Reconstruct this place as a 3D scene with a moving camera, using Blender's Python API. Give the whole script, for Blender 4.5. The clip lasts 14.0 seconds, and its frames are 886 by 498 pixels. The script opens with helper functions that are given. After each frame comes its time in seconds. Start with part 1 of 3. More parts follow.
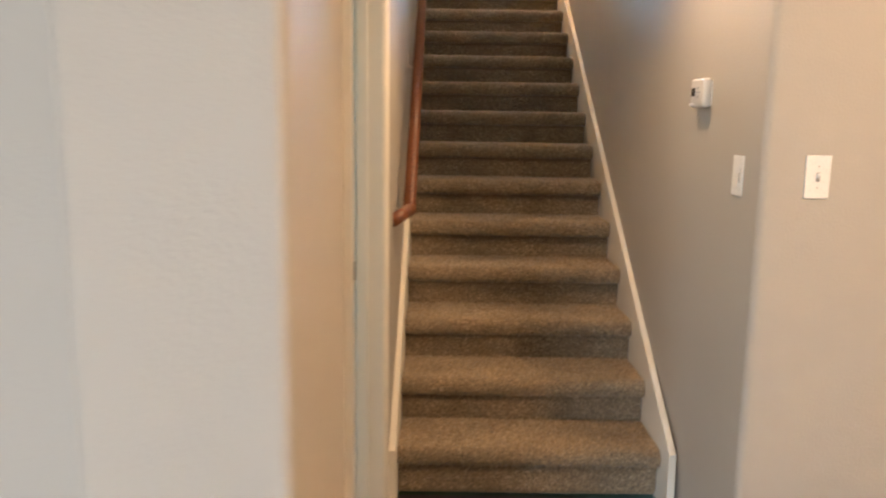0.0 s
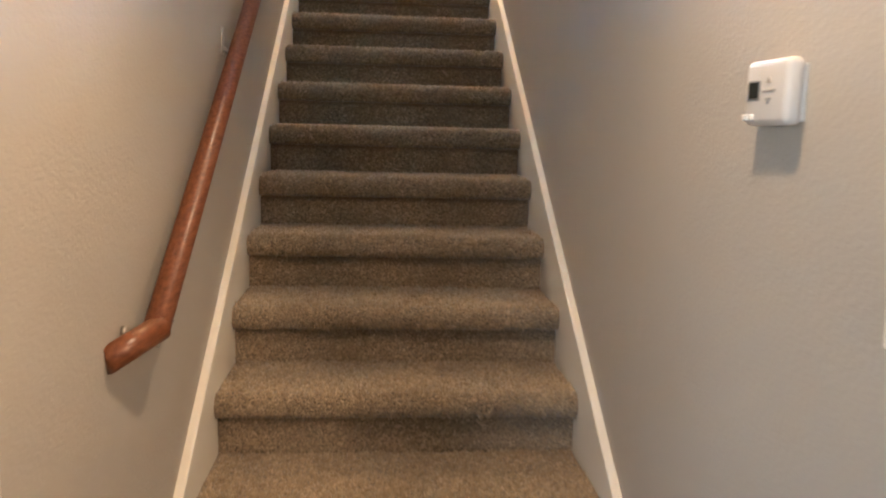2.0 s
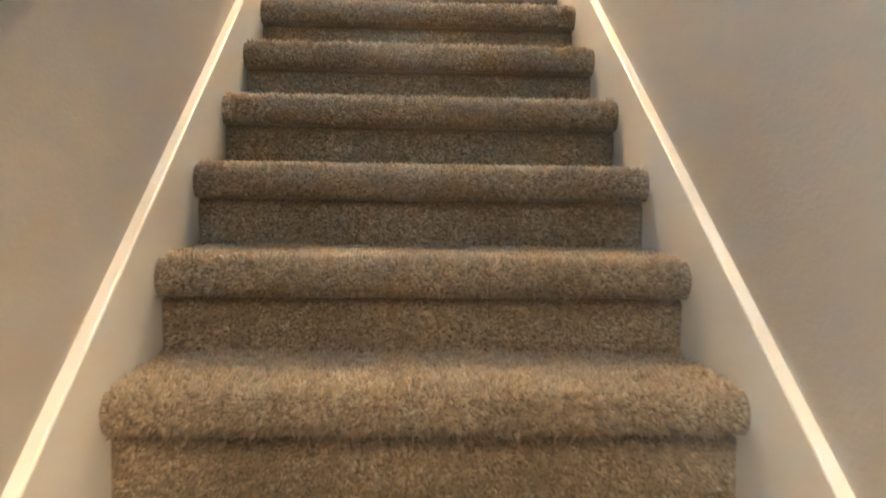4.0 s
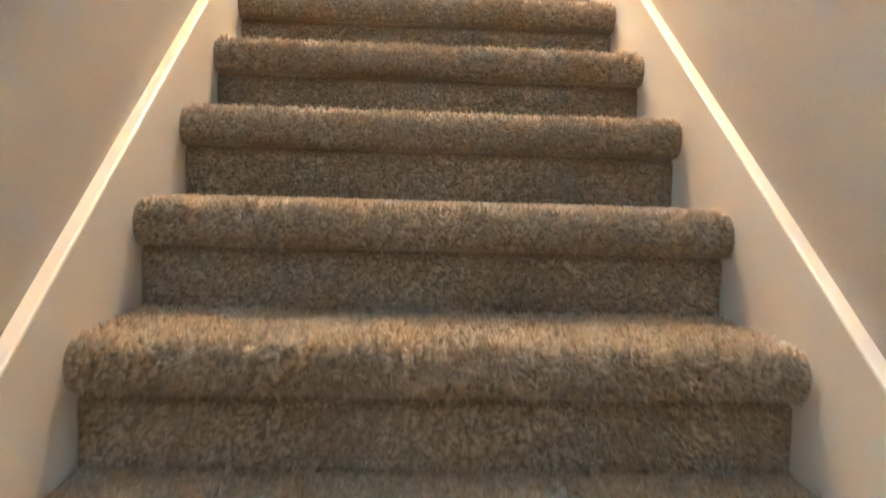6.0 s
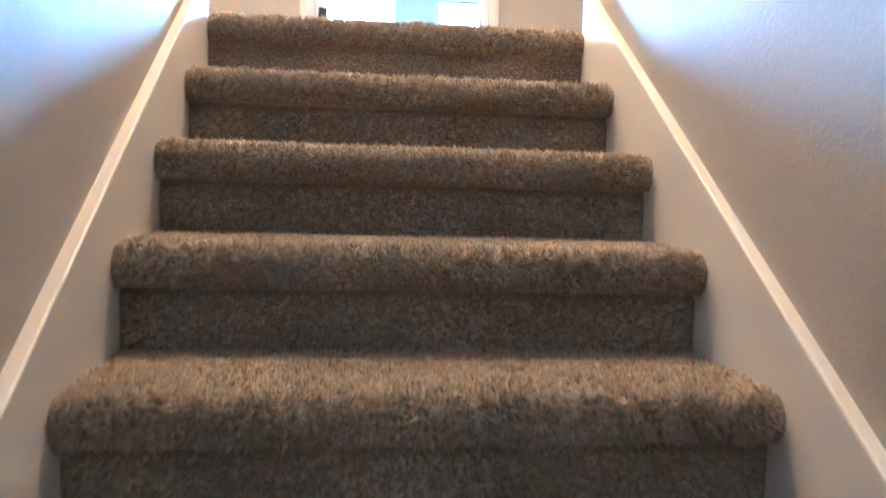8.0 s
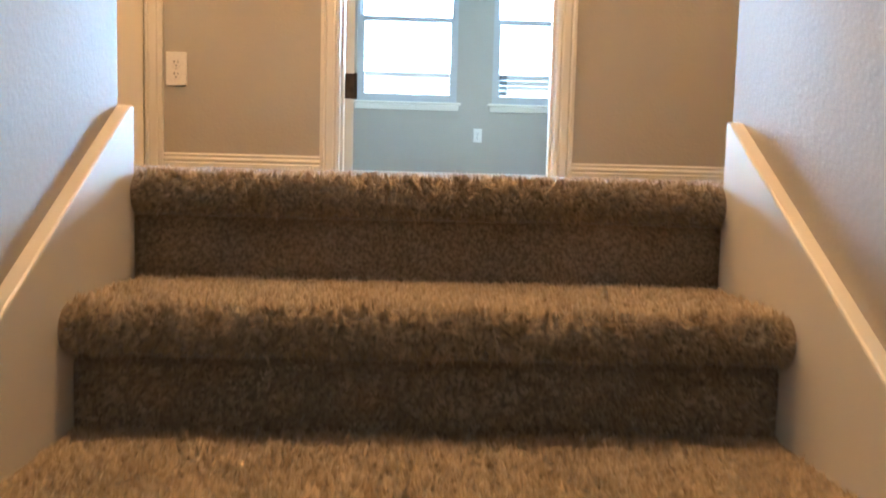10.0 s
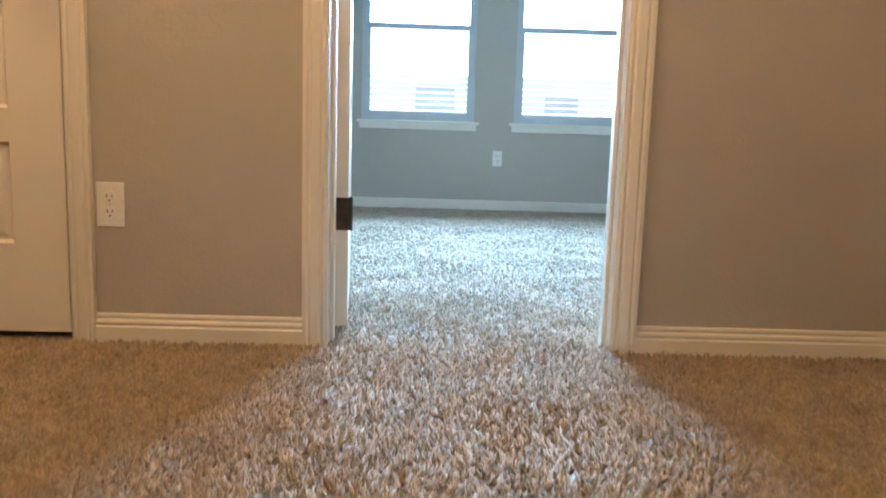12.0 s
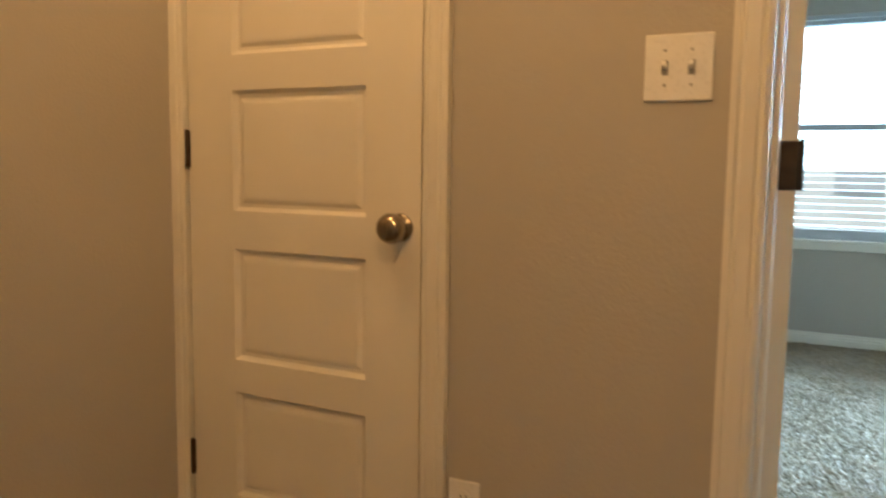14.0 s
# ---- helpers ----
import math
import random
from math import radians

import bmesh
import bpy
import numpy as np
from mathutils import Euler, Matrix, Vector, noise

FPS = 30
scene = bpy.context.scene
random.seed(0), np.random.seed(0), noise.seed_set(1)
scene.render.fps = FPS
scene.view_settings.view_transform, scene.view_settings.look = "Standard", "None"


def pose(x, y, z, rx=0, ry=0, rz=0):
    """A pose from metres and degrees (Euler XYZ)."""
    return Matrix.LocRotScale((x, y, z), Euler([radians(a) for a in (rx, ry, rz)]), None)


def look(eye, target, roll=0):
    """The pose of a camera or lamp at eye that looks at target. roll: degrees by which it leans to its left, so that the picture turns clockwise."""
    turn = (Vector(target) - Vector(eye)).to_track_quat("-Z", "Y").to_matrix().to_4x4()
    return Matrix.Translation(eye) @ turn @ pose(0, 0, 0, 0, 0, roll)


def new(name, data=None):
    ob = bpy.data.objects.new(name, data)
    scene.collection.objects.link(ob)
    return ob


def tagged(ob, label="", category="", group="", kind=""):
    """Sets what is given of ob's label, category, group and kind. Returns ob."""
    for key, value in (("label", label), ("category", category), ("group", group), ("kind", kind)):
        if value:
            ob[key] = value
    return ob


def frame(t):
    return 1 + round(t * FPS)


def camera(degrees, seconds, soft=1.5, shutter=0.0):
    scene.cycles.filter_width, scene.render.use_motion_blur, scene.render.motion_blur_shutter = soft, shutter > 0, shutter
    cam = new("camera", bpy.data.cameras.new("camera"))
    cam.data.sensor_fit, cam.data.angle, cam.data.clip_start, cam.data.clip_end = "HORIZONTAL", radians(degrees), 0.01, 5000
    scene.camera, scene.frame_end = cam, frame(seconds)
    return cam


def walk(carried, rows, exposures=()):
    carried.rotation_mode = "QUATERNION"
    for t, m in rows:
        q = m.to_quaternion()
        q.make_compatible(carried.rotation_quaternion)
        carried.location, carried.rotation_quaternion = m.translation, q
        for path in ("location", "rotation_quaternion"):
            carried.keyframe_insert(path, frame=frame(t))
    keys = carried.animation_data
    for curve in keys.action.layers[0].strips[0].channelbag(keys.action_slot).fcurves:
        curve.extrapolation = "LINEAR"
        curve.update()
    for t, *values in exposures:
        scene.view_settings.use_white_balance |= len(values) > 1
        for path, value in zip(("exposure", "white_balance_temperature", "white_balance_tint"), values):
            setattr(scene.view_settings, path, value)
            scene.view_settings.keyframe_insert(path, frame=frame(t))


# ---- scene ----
# ---------------------------------------------------------------- camera
PATH = [
    (0.0, pose(-0.341, -2.779, 1.416, 80.36, -0.83, 0.03)),
    (0.6, pose(-0.178, -2.328, 1.433, 80.41, -1.32, -3.05)),
    (1.0, pose(-0.167, -1.997, 1.434, 80.98, -1.04, -3.86)),
    (1.5, pose(-0.129, -1.615, 1.420, 81.50, -1.02, -6.00)),
    (2.0, pose(-0.057, -1.243, 1.436, 81.40, -1.40, -4.40)),
    (2.2, pose(-0.045, -1.098, 1.418, 81.70, -1.20, -3.58)),
    (4.3, pose(-0.047, 0.361, 1.392, 86.06, -0.89, -2.80)),
    (4.5, pose(-0.037, 0.470, 1.435, 86.22, -1.09, -2.50)),
    (5.0, pose(-0.059, 0.692, 1.577, 85.77, -1.08, -1.60)),
    (5.5, pose(-0.090, 0.915, 1.695, 86.84, -1.22, -3.21)),
    (6.0, pose(-0.071, 1.142, 1.831, 85.66, -1.63, -3.26)),
    (6.5, pose(-0.104, 1.362, 1.988, 84.11, -1.22, -3.87)),
    (7.0, pose(-0.082, 1.549, 2.103, 84.70, -1.25, -5.52)),
    (7.5, pose(-0.092, 1.760, 2.305, 84.62, -1.40, -4.16)),
    (8.0, pose(-0.115, 1.949, 2.439, 85.74, -1.55, -6.46)),
    (8.2, pose(-0.083, 2.038, 2.477, 85.24, -1.17, -6.47)),
    (10.3, pose(-0.027, 2.848, 2.969, 85.01, -1.61, -1.67)),
    (10.5, pose(-0.043, 2.918, 3.032, 84.67, -1.78, -1.79)),
    (11.0, pose(-0.023, 3.104, 3.126, 83.28, -1.95, -3.76)),
    (11.5, pose(-0.019, 3.291, 3.293, 82.32, -2.06, -1.50)),
    (12.0, pose(-0.048, 3.473, 3.436, 81.65, -1.73, -1.09)),
    (12.5, pose(-0.033, 3.624, 3.532, 81.83, -1.72, 1.20)),
    (13.0, pose(-0.064, 3.781, 3.703, 81.69, -1.72, 12.10)),
    (13.5, pose(-0.167, 3.909, 3.855, 82.40, -1.47, 20.24)),
    (13.8, pose(-0.174, 3.997, 3.906, 83.27, -1.02, 24.11)),
    (14.0, pose(-0.181, 4.051, 3.939, 84.01, -0.82, 27.10)),
]
EXPOSURE = [(0.0, 2.1, 6200, 10), (0.5, 2.15, 5500, 10), (1.0, 2.25, 5150, 10), (1.5, 2.25, 6300, 9), (2.2, 2.4, 5150, 6), (4.3, 3.35, 5250, -2), (5.5, 3.35, 5300, 0), (6.5, 3.1, 5150, 3), (7.0, 3.0, 4950, 5), (7.5, 2.55, 4750, 7), (8.2, 1.85, 4550, 7), (10.3, 0.8, 6100, 9), (11.0, 0.6, 5950, 8), (12.0, 0.3, 5700, 7), (12.5, 0.1, 5600, 7), (13.0, -0.15, 6400, 8), (13.5, -0.28, 6700, 8), (14.0, -0.35, 6650, 5)]
cam = camera(58.95, 14.0, soft=1.9, shutter=0.4)
walk(cam, PATH, EXPOSURE)

# ---------------------------------------------------------------- plan (metres)
RISE, RUN, STEPS = 0.18, 0.2701, 16
SKIRT = 0.497                 # inner faces of the stair skirts
XL, XR = -0.52, 0.52          # stairwell wall faces
TOP = RISE * STEPS            # landing level
Y_TOP = RUN * (STEPS - 1)     # nose of the landing
Y_WALL = 5.48                 # landing wall with the doors
Y_BED = 9.37                  # bedroom window wall
G = -0.030                    # foyer floor level
XE = 0.56                     # east wall face at its outer corner
CEIL1, CEIL2 = 2.44, TOP + 2.44
SLOPE = RISE / RUN
YL, YR = 4.08, 4.12           # ends of the stairwell walls at the landing

# ---------------------------------------------------------------- world, light
world = bpy.data.worlds.new("sky")
scene.world = world
world.use_nodes = True
wn = world.node_tree.nodes
sky = wn.new("ShaderNodeTexSky")
sky.sky_type = "NISHITA"
sky.sun_disc = False
sky.sun_elevation = radians(38)
sky.sun_rotation = radians(200)
world.node_tree.links.new(sky.outputs[0], wn["Background"].inputs[0])
wn["Background"].inputs[1].default_value = 0.15


def lamp(kind, name, m, energy, colour, **more):
    data = bpy.data.lights.new(name, kind)
    data.energy, data.color = energy, colour
    for key, value in more.items():
        if key == "size":
            data.shape, data.size, data.size_y = "RECTANGLE", value[0], value[1]
        elif key == "radius":
            data.shadow_soft_size = value
        elif key == "cone":
            data.spot_size, data.spot_blend = radians(value[0]), value[1]
        elif key == "angle":
            data.angle = value
        elif key == "spread":
            data.spread = value
    ob = new(name, data)
    ob.matrix_world = m
    return ob


WARM = (1.0, 0.63, 0.34)
AMBER = (1.0, 0.58, 0.25)
DAY = (0.45, 0.71, 0.98)
lamp("SUN", "sun", look((0, -20, 30), (0, 0, 0)), 5.0, (1.0, 0.95, 0.88), angle=radians(0.5))
lamp("SPOT", "hall_ceiling_lamp", pose(0.12, -0.30, 2.41), 13.5, WARM, radius=0.05, cone=(136, 0.75))
lamp("POINT", "foyer_ceiling_lamp", pose(1.45, -2.3, 2.36), 31, WARM, radius=0.08)
lamp("POINT", "landing_ceiling_lamp", pose(-0.05, 3.87, 5.20), 54, AMBER, radius=0.10)
lamp("POINT", "landing_corner_lamp", pose(-1.12, 4.87, 5.20), 22, AMBER, radius=0.025)
lamp("AREA", "bedroom_daylight", look((0.44, Y_BED + 0.95, 4.84), (0.30, 5.2, 2.88)), 900, DAY, size=(2.9, 1.9), spread=radians(80))
lamp("AREA", "foyer_daylight", look((-1.95, -5.26, 1.2), (-0.9, -1.0, 0.9)), 21, (0.92, 0.95, 1.0), size=(1.0, 1.9))
lamp("AREA", "side_room_daylight", look((-4.26, 1.0, 1.4), (-1.5, 1.0, 0.9)), 20, (0.36, 0.78, 1.0), size=(1.5, 1.3))


# ---------------------------------------------------------------- materials
def material(name, colour, rough=0.6, metal=0.0, vary=0.06, scale=3.0, fine=120.0, fine_vary=0.0, bump=0.0, bump_scale=150.0, bump2=0.0, bump2_scale=8.0, spec=0.5):
    """Painted or plain surface: broad uneven tone, fine grain, two sizes of relief."""
    m = bpy.data.materials.new(name)
    m.use_nodes = True
    n, l = m.node_tree.nodes, m.node_tree.links
    b = n["Principled BSDF"]
    b.inputs["Roughness"].default_value, b.inputs["Metallic"].default_value = rough, metal
    b.inputs["Specular IOR Level"].default_value = spec
    co = n.new("ShaderNodeTexCoord")

    def noise_of(sc, detail):
        t = n.new("ShaderNodeTexNoise")
        t.inputs["Scale"].default_value, t.inputs["Detail"].default_value = sc, detail
        l.new(co.outputs["Object"], t.inputs["Vector"])
        return t.outputs["Fac"]

    def ranged(src, lo, hi):
        r = n.new("ShaderNodeMapRange")
        r.inputs["From Min"].default_value, r.inputs["From Max"].default_value = 0.3, 0.7
        r.inputs["To Min"].default_value, r.inputs["To Max"].default_value = lo, hi
        l.new(src, r.inputs["Value"])
        return r.outputs["Result"]

    hsv = n.new("ShaderNodeHueSaturation")
    hsv.inputs["Color"].default_value = (*colour, 1)
    broad = ranged(noise_of(scale, 4), 1 - vary, 1 + vary)
    if fine_vary:
        mul = n.new("ShaderNodeMath")
        mul.operation = "MULTIPLY"
        l.new(broad, mul.inputs[0])
        l.new(ranged(noise_of(fine, 3), 1 - fine_vary, 1 + fine_vary), mul.inputs[1])
        broad = mul.outputs[0]
    l.new(broad, hsv.inputs["Value"])
    l.new(hsv.outputs["Color"], b.inputs["Base Color"])
    l.new(ranged(noise_of(scale * 4, 3), max(0.05, rough - 0.06), min(1, rough + 0.06)), b.inputs["Roughness"])
    prev = None
    for strength, sc, dist in ((bump, bump_scale, 0.002), (bump2, bump2_scale, 0.01)):
        if strength:
            bp = n.new("ShaderNodeBump")
            bp.inputs["Strength"].default_value, bp.inputs["Distance"].default_value = strength, dist
            l.new(noise_of(sc, 2), bp.inputs["Height"])
            if prev:
                l.new(prev, bp.inputs["Normal"])
            prev = bp.outputs["Normal"]
    if prev:
        l.new(prev, b.inputs["Normal"])
    return m


WALL = material("greige_orange_peel_paint", (0.43, 0.395, 0.345), 0.68, spec=0.3, vary=0.03, scale=1.2, bump=0.45, bump_scale=120, bump2=0.04, bump2_scale=12)
CEILING = material("white_ceiling_paint", (0.78, 0.76, 0.72), 0.8, vary=0.02, bump=0.5, bump_scale=90)
TRIM = material("white_semigloss_trim", (0.74, 0.70, 0.62), 0.42, vary=0.03, scale=2.5)
DOORPAINT = material("white_semigloss_door", (0.76, 0.71, 0.62), 0.38, vary=0.03, scale=4, bump=0.08, bump_scale=220)
PLASTIC = material("white_plastic", (0.80, 0.78, 0.74), 0.3, vary=0.02, scale=30)
SHELL = material("off_white_moulded_plastic", (0.60, 0.57, 0.53), 0.4, vary=0.02, scale=30)
FAINTMARK = material("faint_grey_print", (0.36, 0.34, 0.32), 0.5, vary=0.05, scale=80)
DARKSLOT = material("dark_slot", (0.03, 0.028, 0.025), 0.6, vary=0.1, scale=50)
LCD = material("dark_lcd", (0.02, 0.022, 0.02), 0.15, vary=0.05, scale=60)
GREYMARK = material("grey_print", (0.25, 0.24, 0.23), 0.5, vary=0.05, scale=80)
BRONZE = material("oil_rubbed_bronze", (0.10, 0.07, 0.05), 0.38, 1.0, vary=0.2, scale=40, bump=0.1, bump_scale=300)
NICKEL = material("aged_nickel", (0.34, 0.28, 0.21), 0.22, 1.0, vary=0.12, scale=30)
STEEL = material("dull_steel", (0.42, 0.40, 0.37), 0.35, 1.0, vary=0.1, scale=60)
NICKEL_PALE = material("satin_pale_metal", (0.62, 0.58, 0.52), 0.35, 0.6, vary=0.08, scale=60)
VINYL = material("dark_plank_floor", (0.05, 0.034, 0.024), 0.4, vary=0.3, scale=6, fine=60, fine_vary=0.2)
BLIND = material("white_blind_slat", (0.74, 0.75, 0.75), 0.5, vary=0.03, scale=9)
bn, bl = BLIND.node_tree.nodes, BLIND.node_tree.links
thin = bn.new("ShaderNodeBsdfTranslucent")
thin.inputs["Color"].default_value = (0.74, 0.75, 0.75, 1)
both = bn.new("ShaderNodeMixShader")
both.inputs["Fac"].default_value = 0.4
bl.new(bn["Principled BSDF"].outputs["BSDF"], both.inputs[1])
bl.new(thin.outputs["BSDF"], both.inputs[2])
bl.new(both.outputs["Shader"], bn["Material Output"].inputs["Surface"])
# white vinyl, its backlit shade against the daylight put into the grey colour
SASH = material("greyed_white_vinyl_sash", (0.46, 0.48, 0.50), 0.45, vary=0.02, scale=9)
SIDING = material("pale_siding", (0.76, 0.78, 0.78), 0.7, vary=0.08, scale=2)
SHINGLE = material("roof_shingle", (0.34, 0.31, 0.29), 0.9, vary=0.2, scale=3, fine=20, fine_vary=0.2)
GRASS = material("lawn", (0.06, 0.10, 0.035), 0.9, vary=0.3, scale=0.5, fine=8, fine_vary=0.3)
DARKGLASS = material("house_window_glass", (0.50, 0.52, 0.54), 0.1, vary=0.1, scale=2)


def wood():
    m = material("red_brown_varnished_wood", (0.30, 0.095, 0.03), 0.34, vary=0.12, scale=6)
    n, l = m.node_tree.nodes, m.node_tree.links
    wv = n.new("ShaderNodeTexNoise")
    wv.inputs["Scale"].default_value, wv.inputs["Detail"].default_value = 14, 5
    mp = n.new("ShaderNodeMapping")
    mp.inputs["Scale"].default_value = (9, 0.5, 9)
    co = n.new("ShaderNodeTexCoord")
    ramp = n.new("ShaderNodeValToRGB")
    ramp.color_ramp.elements[0].position, ramp.color_ramp.elements[0].color = 0.3, (0.115, 0.036, 0.012, 1)
    ramp.color_ramp.elements[1].position, ramp.color_ramp.elements[1].color = 0.72, (0.235, 0.083, 0.030, 1)
    l.new(co.outputs["Object"], mp.inputs["Vector"])
    l.new(mp.outputs["Vector"], wv.inputs["Vector"])
    l.new(wv.outputs["Fac"], ramp.inputs["Fac"])
    l.new(ramp.outputs["Color"], n["Principled BSDF"].inputs["Base Color"])
    return m


WOOD = wood()


def carpet(name, dark, mid, light, island):
    """Frieze carpet: flecked yarns, trodden patches."""
    m = bpy.data.materials.new(name)
    m.use_nodes = True
    n, l = m.node_tree.nodes, m.node_tree.links
    b = n["Principled BSDF"]
    b.inputs["Roughness"].default_value = 0.6 if island else 0.95
    b.inputs["Specular IOR Level"].default_value = 0.32 if island else 0.1
    b.inputs["Sheen Weight"].default_value = 0.35
    co = n.new("ShaderNodeTexCoord")
    ramp = n.new("ShaderNodeValToRGB")
    e = ramp.color_ramp.elements
    e[0].position, e[0].color = 0.0, (*dark, 1)
    e[1].position, e[1].color = 1.0, (*light, 1)
    e.new(0.55).color = (*mid, 1)
    if island:
        g = n.new("ShaderNodeNewGeometry")
        clump = n.new("ShaderNodeTexNoise")
        clump.inputs["Scale"].default_value, clump.inputs["Detail"].default_value = 62, 3
        l.new(co.outputs["Object"], clump.inputs["Vector"])
        cr = n.new("ShaderNodeMapRange")
        cr.inputs["From Min"].default_value, cr.inputs["From Max"].default_value = 0.32, 0.68
        l.new(clump.outputs["Fac"], cr.inputs["Value"])
        mx = n.new("ShaderNodeMix")
        mx.inputs["Factor"].default_value = 0.62
        l.new(g.outputs["Random Per Island"], mx.inputs["A"])
        l.new(cr.outputs["Result"], mx.inputs["B"])
        l.new(mx.outputs["Result"], ramp.inputs["Fac"])
    else:
        f = n.new("ShaderNodeTexNoise")
        f.inputs["Scale"].default_value, f.inputs["Detail"].default_value = 170, 4
        r = n.new("ShaderNodeMapRange")
        r.inputs["From Min"].default_value, r.inputs["From Max"].default_value = 0.3, 0.7
        l.new(co.outputs["Object"], f.inputs["Vector"])
        l.new(f.outputs["Fac"], r.inputs["Value"])
        l.new(r.outputs["Result"], ramp.inputs["Fac"])
        bp = n.new("ShaderNodeBump")
        bp.inputs["Strength"].default_value, bp.inputs["Distance"].default_value = 0.9, 0.008
        l.new(f.outputs["Fac"], bp.inputs["Height"])
        l.new(bp.outputs["Normal"], b.inputs["Normal"])
    patch = n.new("ShaderNodeTexNoise")
    patch.inputs["Scale"].default_value, patch.inputs["Detail"].default_value = 7, 3
    l.new(co.outputs["Object"], patch.inputs["Vector"])
    pr = n.new("ShaderNodeMapRange")
    pr.inputs["From Min"].default_value, pr.inputs["From Max"].default_value = 0.3, 0.7
    pr.inputs["To Min"].default_value, pr.inputs["To Max"].default_value = 0.86, 1.12
    l.new(patch.outputs["Fac"], pr.inputs["Value"])
    hsv = n.new("ShaderNodeHueSaturation")
    l.new(ramp.outputs["Color"], hsv.inputs["Color"])
    l.new(pr.outputs["Result"], hsv.inputs["Value"])
    l.new(hsv.outputs["Color"], b.inputs["Base Color"])
    if island:
        # yarn lets some light through
        tr = n.new("ShaderNodeBsdfTranslucent")
        l.new(hsv.outputs["Color"], tr.inputs["Color"])
        ms = n.new("ShaderNodeMixShader")
        ms.inputs["Fac"].default_value = 0.25
        l.new(b.outputs["BSDF"], ms.inputs[1])
        l.new(tr.outputs["BSDF"], ms.inputs[2])
        l.new(ms.outputs["Shader"], n["Material Output"].inputs["Surface"])
    return m


CARPET = carpet("taupe_carpet_backing", (0.15, 0.112, 0.073), (0.29, 0.225, 0.152), (0.42, 0.335, 0.24), False)
PILE = carpet("taupe_carpet_yarn", (0.27, 0.200, 0.122), (0.46, 0.352, 0.222), (0.66, 0.522, 0.358), True)


# ---------------------------------------------------------------- building helpers
def finish(ob, mat, smooth=False):
    ob.data.materials.append(mat)
    if smooth:
        ob.data.polygons.foreach_set("use_smooth", [True] * len(ob.data.polygons))
    return ob


def mesh_of(name, bm):
    me = bpy.data.meshes.new(name)
    bmesh.ops.recalc_face_normals(bm, faces=bm.faces)
    bm.to_mesh(me)
    bm.free()
    return me


def part(name, bm, mat, parent=None, label="", smooth=False):
    ob = finish(new(name, mesh_of(name, bm)), mat, smooth)
    if parent:
        ob.parent = parent
    return tagged(ob, label)


def empty(name, x, y, z, label, category, group=""):
    ob = new(name)
    ob.empty_display_size = 0.05
    ob.matrix_world = pose(x, y, z)
    return tagged(ob, label, category, group)


def box(bm, x0, x1, y0, y1, z0, z1, bevel=0.0, segments=2, corners=(), radius=0.02):
    """A box; bevel rounds all its edges, corners rounds the upright edges at these (x, y)."""
    v = [bm.verts.new((x, y, z)) for z in (z0, z1) for y in (y0, y1) for x in (x0, x1)]
    for q in ((0, 2, 3, 1), (4, 5, 7, 6), (0, 1, 5, 4), (2, 6, 7, 3), (0, 4, 6, 2), (1, 3, 7, 5)):
        bm.faces.new([v[i] for i in q])
    if bevel:
        edges = list({e for a in v for e in a.link_edges})
        bmesh.ops.bevel(bm, geom=edges, offset=bevel, segments=segments, affect="EDGES", profile=0.5)
    elif corners:
        edges = [e for e in {e for a in v for e in a.link_edges}
                 if abs(e.verts[0].co.z - e.verts[1].co.z) > 1e-6 and any(abs(e.verts[0].co.x - c[0]) < 1e-4 and abs(e.verts[0].co.y - c[1]) < 1e-4 for c in corners)]
        bmesh.ops.bevel(bm, geom=edges, offset=radius, segments=6, affect="EDGES", profile=0.5)
    return bm


def boxes(*rows, **more):
    bm = bmesh.new()
    for r in rows:
        box(bm, *r, **more)
    return bm


def profile_along(bm, points, a, b, up=(0, 0, 1), out=(1, 0, 0), cap=True):
    """Sweep a closed outline of (out, up) pairs straight from a to b."""
    a, b, up, out = Vector(a), Vector(b), Vector(up), Vector(out)
    rings = [[bm.verts.new(p + out * u + up * w) for u, w in points] for p in (a, b)]
    k = len(points)
    for i in range(k):
        bm.faces.new((rings[0][i], rings[0][(i + 1) % k], rings[1][(i + 1) % k], rings[1][i]))
    if cap:
        bm.faces.new(rings[0])
        bm.faces.new(rings[1][::-1])
    return bm


def tube(bm, path, r, sides=16):
    rings = []
    for i, p in enumerate(path):
        p = Vector(p)
        before, after = Vector(path[max(i - 1, 0)]), Vector(path[min(i + 1, len(path) - 1)])
        d = (after - before).normalized()
        side = d.cross(Vector((0, 0, 1)) if abs(d.z) < 0.95 else Vector((1, 0, 0))).normalized()
        top = side.cross(d)
        rings.append([bm.verts.new(p + (side * math.cos(2 * math.pi * k / sides) + top * math.sin(2 * math.pi * k / sides)) * r) for k in range(sides)])
    for s, t in zip(rings, rings[1:]):
        for k in range(sides):
            bm.faces.new((s[k], s[(k + 1) % sides], t[(k + 1) % sides], t[k]))
    bm.faces.new(rings[0][::-1])
    bm.faces.new(rings[-1])
    return bm


def turned(bm, rows, m, sides=24):
    """A turned solid: rows of (radius, height) about the local z axis, placed by m."""
    rings = [[bm.verts.new(m @ Vector((r * math.cos(2 * math.pi * k / sides), r * math.sin(2 * math.pi * k / sides), z))) for k in range(sides)] for r, z in rows]
    for s, t in zip(rings, rings[1:]):
        for k in range(sides):
            bm.faces.new((s[k], s[(k + 1) % sides], t[(k + 1) % sides], t[k]))
    bm.faces.new(rings[0][::-1])
    bm.faces.new(rings[-1])
    return bm


